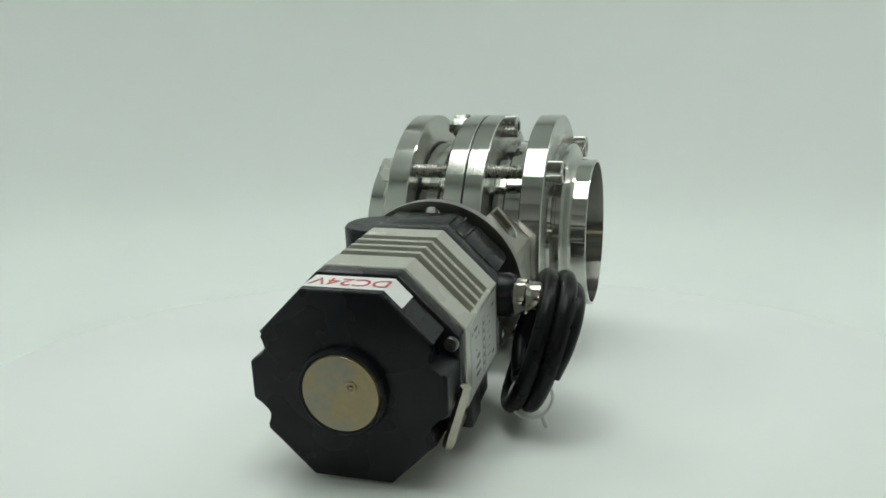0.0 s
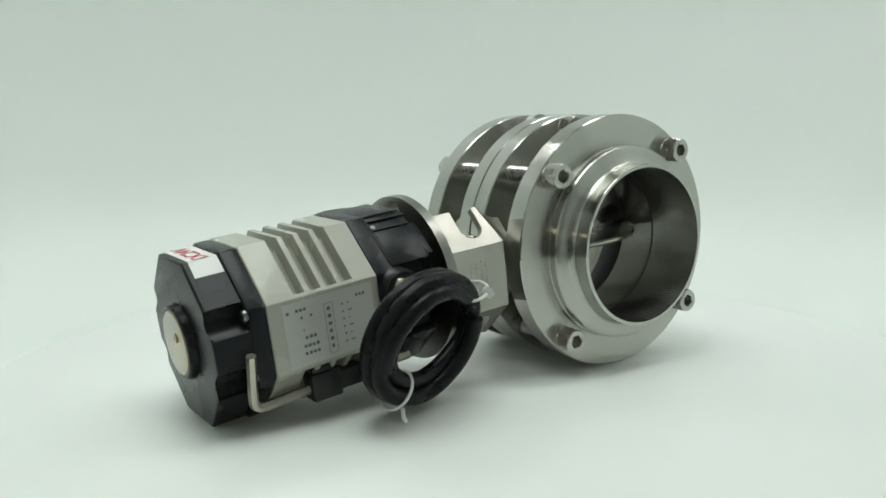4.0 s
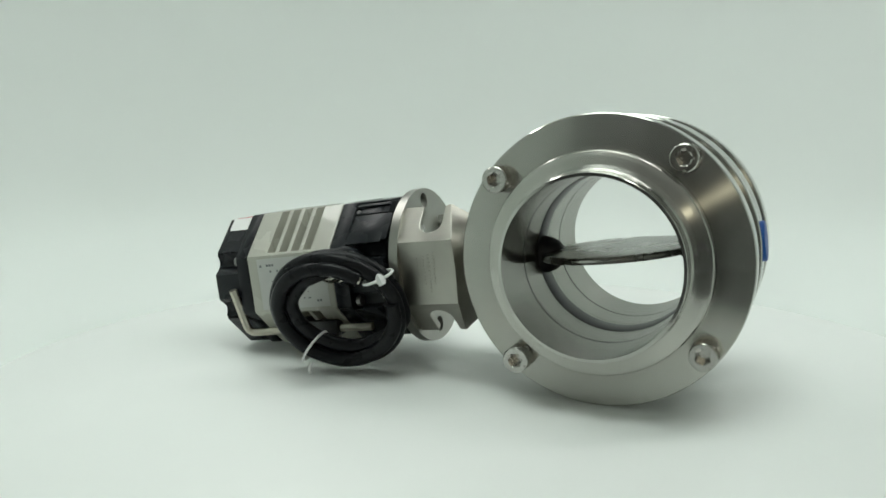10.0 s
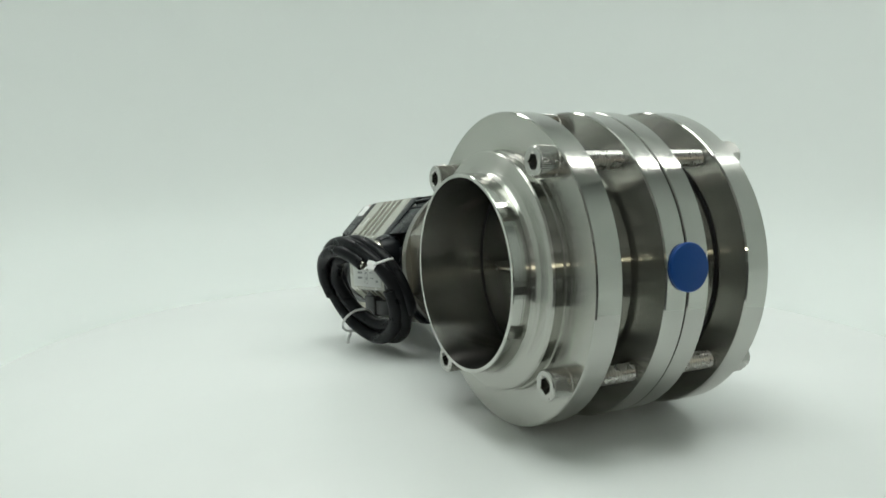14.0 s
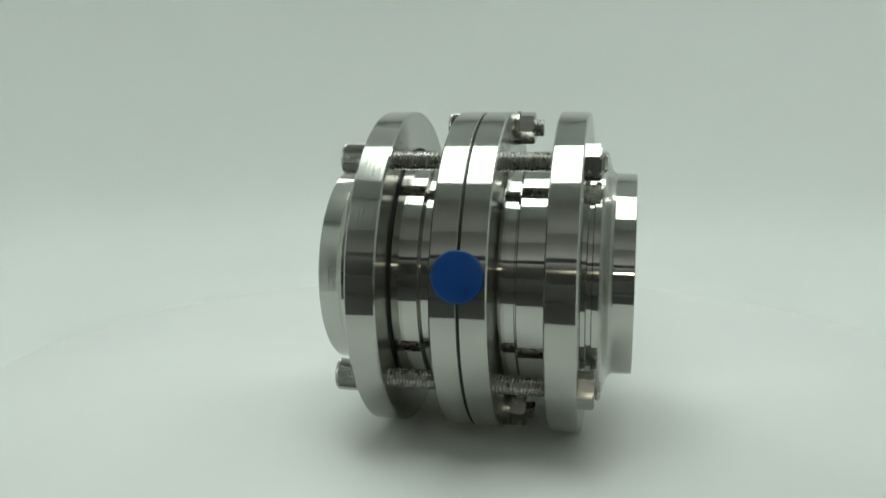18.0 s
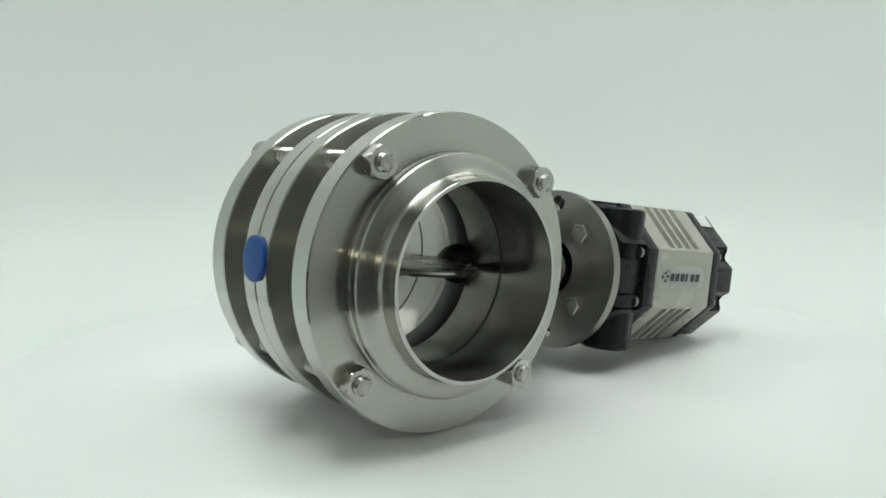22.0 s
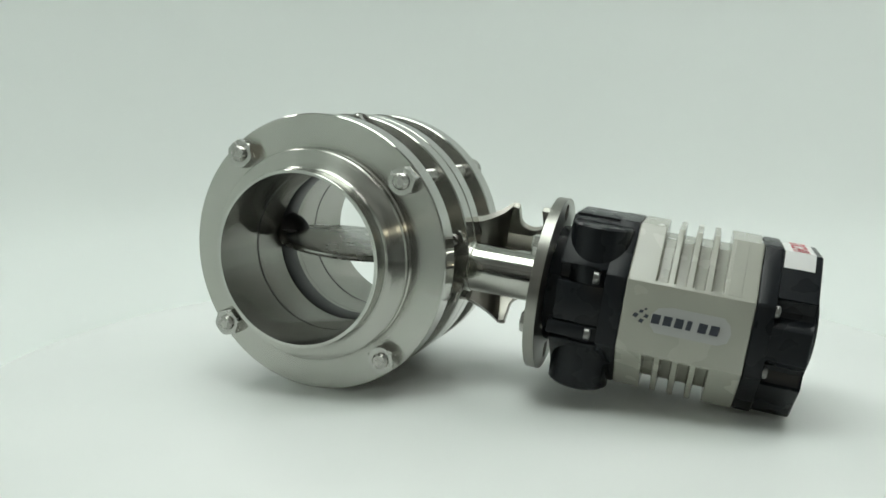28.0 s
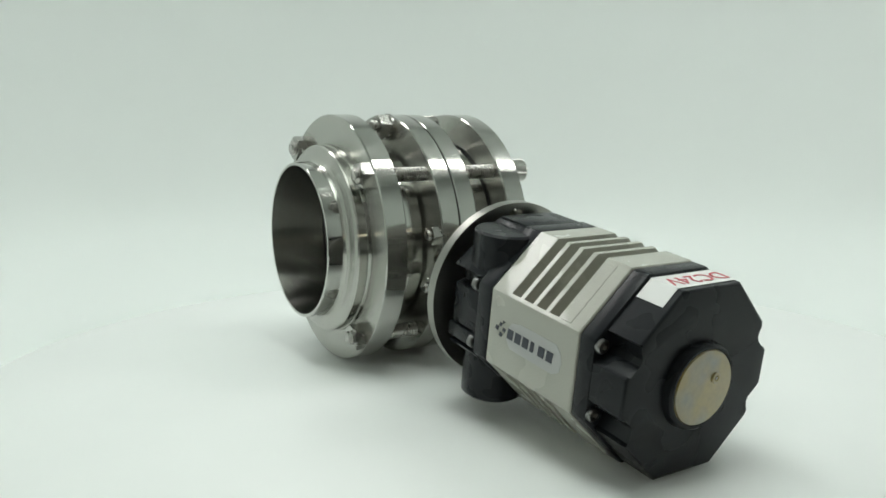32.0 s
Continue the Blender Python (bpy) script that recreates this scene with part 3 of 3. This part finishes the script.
def housing():
    a, s = HH, HH * 0.4142
    depth = 6.2

    def diag(sy, sz, f, inset):
        p, q = Vector((sy * a, sz * s)), Vector((sy * s, sz * a))
        v = p.lerp(q, f)
        return v - Vector((sy, sz)).normalized() * inset

    def profile(cut):
        d = depth if cut else 0.0
        pts = []
        for sy, sz in ((1, 1), (-1, 1), (-1, -1), (1, -1)):
            half = [Vector((sy * a, sz * s)), diag(sy, sz, 0.06, 0), diag(sy, sz, 0.06, d), Vector((sy * (s - d * 0.4), sz * (a - d)))]
            pts += half if sy * sz > 0 else list(reversed(half))
        return pts

    bm = bmesh.new()
    x0, x1 = 150.2, 205.7
    stations = [(x0, False, 0.6), (x0 + 0.6, False, 0.0)]
    for k in range(4):
        c = 165.2 + 8.0 * k
        stations += [(c - 2.7, False, 0), (c - 2.3, True, 0), (c + 2.3, True, 0), (c + 2.7, False, 0)]
    stations += [(x1 - 0.6, False, 0.0), (x1, False, 0.6)]
    prev = None
    for x, cut, shrink in stations:
        k = 1 - shrink / HH
        ring = [bm.verts.new((x, p.x * k, p.y * k)) for p in profile(cut)]
        if prev:
            for i in range(len(ring)):
                j = (i + 1) % len(ring)
                bm.faces.new((prev[i], prev[j], ring[j], ring[i]))
        else:
            bm.faces.new(ring)
        prev = ring
    bm.faces.new(prev)
    bmesh.ops.remove_doubles(bm, verts=bm.verts, dist=0.005)
    h = put("motor_housing", bm, M_BEIGE, VALVE, ACT, "warm grey painted motor housing with cooling grooves", smooth=20)
    soften(h, 0.9)
    # flat raised pad on the chamfer beside the end cap
    p, q = diag(-1, 1, 0.05, 0), diag(-1, 1, 0.94, 0)
    n = Vector((-1, 1)).normalized()
    pad = bmesh.new()
    lo, hi = [], []
    for x, e in ((193.4, p), (199.2, p), (199.2, q), (193.4, q)):
        lo.append(pad.verts.new((x, *(e - n * 0.6))))
        hi.append(pad.verts.new((x, *(e + n * 0.2))))
    pad.faces.new(lo)
    pad.faces.new(hi)
    for k in range(4):
        pad.faces.new((lo[k], lo[(k + 1) % 4], hi[(k + 1) % 4], hi[k]))
    soften(put("chamfer_pad", pad, M_BEIGE, h, smooth=0), 0.25)
    # logo sticker with plain marks; its pale outline is shaped after a glare
    y = -HH
    st = put("logo_sticker", prism([(166, -5.5), (193, -5.5), (197, -3.5), (198, 0.5), (197, 4.5), (194, 7.2), (172, 7.2), (166, 5.8), (163.5, 2.5), (163.5, -2.5)], y - 0.12, y + 0.3, "y"), M_CLEAR, h, label="pale rounded sticker shaped after its glare, with dark marks")
    for dx, dz, r in ((156.6, 0.9, 1.4), (158.9, 3.0, 1.1), (159.4, -1.3, 1.3), (161.3, 1.2, 1.2), (160.7, 4.4, 0.7)):
        put("logo_mark", prism([(dx - r, dz - r * 0.5), (dx + r * 0.4, dz - r * 0.8), (dx + r, dz + r * 0.5), (dx - r * 0.4, dz + r * 0.8)], y - 0.28, y - 0.1, "y"), M_INK, st)
    for i in range(6):
        x = 163.6 + i * 5.05
        w = 2.2 if i == 3 else 3.7
        sl = 0.45
        put("logo_bar", prism([(x, -1.4), (x + w, -1.4), (x + w + sl, 3.0), (x + sl, 3.0)], y - 0.28, y - 0.1, "y"), M_INK, st, smooth=0)
    # specification label
    y = HH
    lb = put("spec_label", prism([(154, -15.0), (199, -15.0), (199, 14.5), (154, 14.5)], y - 0.3, y + 0.14, "y"), M_SILVER, h, label="silver specification label with tiny print")
    rnd = random.Random(7)
    bars = []

    def words(x, z, n, size):
        """A run of plain bars in place of small print, going towards the gearbox."""
        for k in range(n):
            a = x - k * size * 1.12
            bars.append((a - size * rnd.uniform(0.7, 0.9), a, z, z + size * rnd.uniform(0.72, 0.9)))

    words(197.5, 9.6, 1, 1.9)
    words(193.0, 9.9, 3, 1.7)
    words(191.0, 6.4, 1, 1.5)
    words(186.4, 6.6, 1, 1.5)
    words(190.5, 0.9, 1, 0.8)
    words(190.0, -3.0, 3, 1.8)
    words(191.2, -6.8, 4, 1.8)
    words(191.2, -10.2, 4, 1.8)
    for k in range(6):
        words(178.0, 7.0 - 3.5 * k, 1, 2.0)
        words(170.6, 7.6 - 3.5 * k, 1, 1.0)
        words(167.6, 7.6 - 3.5 * k, 1 + k % 2, 0.9)
    words(163.0, 9.6, 3, 1.6)
    words(162.0, -12.0, 2, 1.6)
    for x in (179.2, 174.9):
        bars.append((x, x + 0.16, -13.0, 10.2))
    for z in (-13.0, 10.2):
        bars.append((174.9, 179.36, z, z + 0.16))
    for x0_, x1_, z0_, z1_ in bars:
        put("print_bar", prism([(x0_, z0_), (x1_, z0_), (x1_, z1_), (x0_, z1_)], y + 0.1, y + 0.22, "y"), M_PRINT, lb, smooth=0)


def end_cap():
    h = 37.8
    s = 15.6
    base = prism(octagon(HH - 0.2), 205.8, 214.0, "x", 1.1)
    c = put("end_cap", base, M_BLACK, VALVE, ACT, "black octagonal actuator end cap")
    side = lambda sg: [(sg * 33.8, -19.8), (sg * 32.2, -18.8), (sg * 31.2, -16.5), (sg * 30.6, -13.5), (sg * 31.6, -11.0), (sg * 37.4, -8.6), (sg * 38.6, -7.2),
                       (sg * 38.6, 7.2), (sg * 37.4, 8.6), (sg * 31.6, 11.0), (sg * 30.6, 13.5), (sg * 31.2, 16.5), (sg * 32.2, 18.8), (sg * 33.8, 19.8)]
    pts = side(1) + [(s, h), (-s, h)] + list(reversed(side(-1))) + [(-s, -h), (s, -h)]
    bm = prism(pts, 213.6, 230.7, "x", 1.9, segs=4, caps_only=True)
    put("cap_cover", bm, M_BLACK, c)
    put("window_ring", lathe([(229.6, 13.6), (229.6, 18.0), (231.2, 17.7), (233.6, 17.2), (234.4, 16.4), (234.4, 15.6), (233.6, 14.9), (233.4, 13.6)], 64, "x"), M_BLACK, c, mm(0, -1.0, -0.6))
    win = put("indicator_window", lathe([(230.6, 0), (230.6, 15.2), (234.0, 15.2), (234.7, 14.8), (235.0, 9), (235.1, 0)], 56, "x", False), M_WINDOW, c, mm(0, -1.0, -0.6), "round cloudy amber indicator window")
    pin = put("indicator_pin", lathe([(234.6, 0), (234.6, 2.2), (235.7, 2.2), (235.9, 1.9), (235.9, 1.2), (235.3, 0.9), (235.3, 0)], 20, "x", False), M_WINDOW, win, mm(0, 4.8, 3.7), "small amber pointer pin")
    put("pin_head", lathe([(235.2, 0), (235.2, 0.75), (235.8, 0.6), (235.95, 0)], 12, "x", False), M_GLAND, pin)
    for sy in (1, -1):
        for z in (13.8, -13.5):
            w = lathe([(0, 0), (0, 2.9), (1.8, 2.9), (2.4, 2.4), (2.4, 1.5), (1.2, 1.2), (1.2, 0)], 24, "x", False, lambda i, k, q: hexring(1.25, i, 24) if k in (4, 5) else q)
            put("cap_screw", w, M_SCREW, c, mm(213.4, sy * 36.0, z), "zinc socket screw")
    # white voltage label folded over the top
    lab = bmesh.new()
    f = 0.29
    top = [(-s - (h - s) * f, h - (h - s) * f), (-s, h), (s, h), (s + (h - s) * f, h - (h - s) * f)]
    prev = None
    for yy, zz in top:
        k = 1.006
        cur = [lab.verts.new((x, yy * k, zz * k)) for x in (214.6, 227.6)]
        if prev:
            lab.faces.new((prev[0], prev[1], cur[1], cur[0]))
        prev = cur
    vl = put("voltage_label", lab, M_LABEL, c, label="white label with red voltage print", smooth=0)
    vl.modifiers.new("thick", "SOLIDIFY").thickness = 0.00015
    cu = bpy.data.curves.new("lettering", "FONT")
    cu.body, cu.size, cu.extrude, cu.align_x, cu.align_y = "DC24V", 0.0102, 0.00006, "CENTER", "CENTER"
    cu.materials.append(M_RED)
    tmp = new("lettering", cu)
    dg = bpy.context.evaluated_depsgraph_get()
    me = bpy.data.meshes.new_from_object(tmp.evaluated_get(dg))
    bpy.data.objects.remove(tmp)
    letters = new("lettering", me)
    letters.parent = vl
    letters.matrix_basis = Matrix(((0, 1, 0, 0.2212), (-1, 0, 0, 0.001), (0, 0, 1, (h * 1.006 + 0.16) / 1000), (0, 0, 0, 1)))
    letters["label"] = "red voltage lettering"


def cable():
    g = put("cable_gland", lathe([(36, 0), (36, 10.5), (44.0, 10.5), (47.0, 9.2), (47.0, 0)], 40, "y", False), M_BLACK, VALVE, mm(141, 0, 5.5), "cable gland on the gearbox side")
    put("gland_nut", lathe([(46.8, 0), (46.8, 7.8), (47.5, 8.4), (51.6, 8.4), (52.4, 7.8), (52.4, 0)], 48, "y", False, lambda i, k, q: min(hexring(7.5, i, 48), q) if q else q), M_GLAND, g, label="nickel-plated hexagon nut")
    put("gland_dome", lathe([(52.4, 0), (52.4, 6.6), (53.4, 7.2), (58.5, 7.2), (60, 6.6), (62, 5.6), (63, 4.6), (63, 0)], 48, "y", False, lambda i, k, q: q * (0.95 if i % 2 and k in (2, 3) else 1)), M_GLAND, g, label="nickel-plated dome nut")
    # coil: tight turns in a leaning plane; the lead comes out of the gland and runs along the inside first
    c = Vector((139, 57.0, -15.8))

    def at(deg, rx, rz, off):
        x, z = rx * math.cos(radians(deg)), rz * math.sin(radians(deg))
        return c + Vector((x, 0.34 * z + 0.22 * x + off, z))

    pts = [Vector((141, 61.5, 5.5)), Vector((141.6, 66.5, 5.2)), Vector((145.5, 69.0, 3.8)), Vector((152.0, 68.8, 1.0))]
    rnd = random.Random(3)
    # angle, half width, half height, depth; angles fall: over the far side, down, under and up again
    turns = [(18, 23.5, 22.0, 3.2), (-15, 23.6, 21.5, 1.5), (-50, 23.0, 21.0, 0.0), (-90, 23.5, 22.0, -1.0), (-125, 26.0, 24.0, -2.5)]
    for k in range(39):
        f = k / 38
        step = min(1.0, max(0.0, (f - 0.40) / 0.2))
        turns.append((-158 - 19.6 * k, 31.5 - 0.8 * step + rnd.uniform(-0.25, 0.25), 29.2 - 0.6 * step + rnd.uniform(-0.25, 0.25), -4.2 + 7.8 * step))
    pts += [at(*q) for q in turns]
    co = put("cable", sweep(smooth_path(pts, 5), 4.0, 16), M_CABLE, VALVE, label="coiled glossy black cable tied up")
    tail = [at(*q) for q in ((-8, 29.5, 27.0, 6.0), (15, 28.0, 26.0, 7.6), (42, 26.8, 25.0, 8.6), (70, 26.0, 24.4, 8.8), (98, 25.6, 24.2, 8.4), (120, 25.6, 24.4, 7.8), (138, 26.0, 24.6, 7.2))]
    put("cable_tail", sweep(smooth_path(tail, 5), 3.9, 16), M_CABLE, co)
    put("cable_end", lathe([(-1.0, 0), (-1.0, 2.6), (1.2, 2.4), (1.2, 0)], 16, "y", False), M_GLAND, co, Matrix.Translation(tail[-1] / 1000) @ (tail[-1] - tail[-2]).to_track_quat("Y", "Z").to_matrix().to_4x4())
    # white ties
    for q, n_, w in (((112.0, 58.6, 0.5), (0.25, 0.25, 1.0), 8.2), ((157.0, 57.0, -35.5), (0.75, 0.1, 0.65), 9.5)):
        d = Vector(n_).normalized()
        u = d.orthogonal().normalized()
        v = d.cross(u)
        loop = [Vector(q) + u * (w * math.cos(t)) + v * (w * math.sin(t)) for t in [2 * math.pi * i / 28 for i in range(28)]]
        tie = put("cable_tie", sweep(loop, 0.75, 8, True), M_TIE, VALVE, label="white twist tie round the cable")
    put("tie_tail", sweep(smooth_path([Vector((157.5, 61.5, -43.0)), Vector((158.2, 63.0, -46.5)), Vector((157.4, 63.6, -49.0))], 4), 1.0, 8), M_TIE, tie)
    put("tie_knot", lathe([(-3.0, 0), (-3.0, 1.6), (0, 2.6), (2.6, 1.9), (3.2, 0)], 9, "z", False, lambda i, k, q: q * (0.7 if i % 3 else 1.2)), M_TIE, tie, mm(107.0, 65.4, 0.2, 20, 35, 0))


def hex_key():
    pts = [(216.7, 41.8, -2.0), (216.6, 38.7, -12), (216.5, 35.7, -21.5), (216.0, 34.1, -26.5), (214.0, 33.3, -28.6), (210.5, 33.0, -29.2), (196, 32.4, -29.0), (178, 31.8, -29.0), (156, 31.4, -29.2), (134, 31.0, -29.4)]
    k = put("hex_key", sweep(smooth_path(pts, 5), 2.3, 6), M_KEY, VALVE, ACT, label="bare steel hexagon key clipped to the housing", smooth=20)
    put("key_clip", box(174, 189, 26.0, 37.0, -35.0, -21.5, 1.4), M_RUBBER, k, label="black rubber key clip")
    put("clip_tail", box(154, 175, 26.5, 35.5, -33.5, -24.0, 1.4), M_RUBBER, k)
    put("clip_tab", box(178, 188, 29, 36.0, -22.0, -18.5, 1.0), M_RUBBER, k)


valve_body()
butterfly()
bolts()
stem_and_bracket()
gearbox()
housing()
end_cap()
cable()
hex_key()

# ---- what turns ----
TURN = [(t, 255.37 - 9.7248 * t + 0.110 * math.cos(2 * math.pi * t / 37) + 0.376 * math.sin(2 * math.pi * t / 37)) for t in range(33)]


def motions():
    rest = pose(-0.0705, -0.0140, 0.0701, 0.06, 7.07, 0)
    walk(VALVE, [(t, pose(0, 0, 0, 0, 0, a) @ rest) for t, a in TURN])
    walk(TABLE, [(t, pose(0, 0, 0, 0, 0, a - 255.3)) for t, a in TURN])


motions()
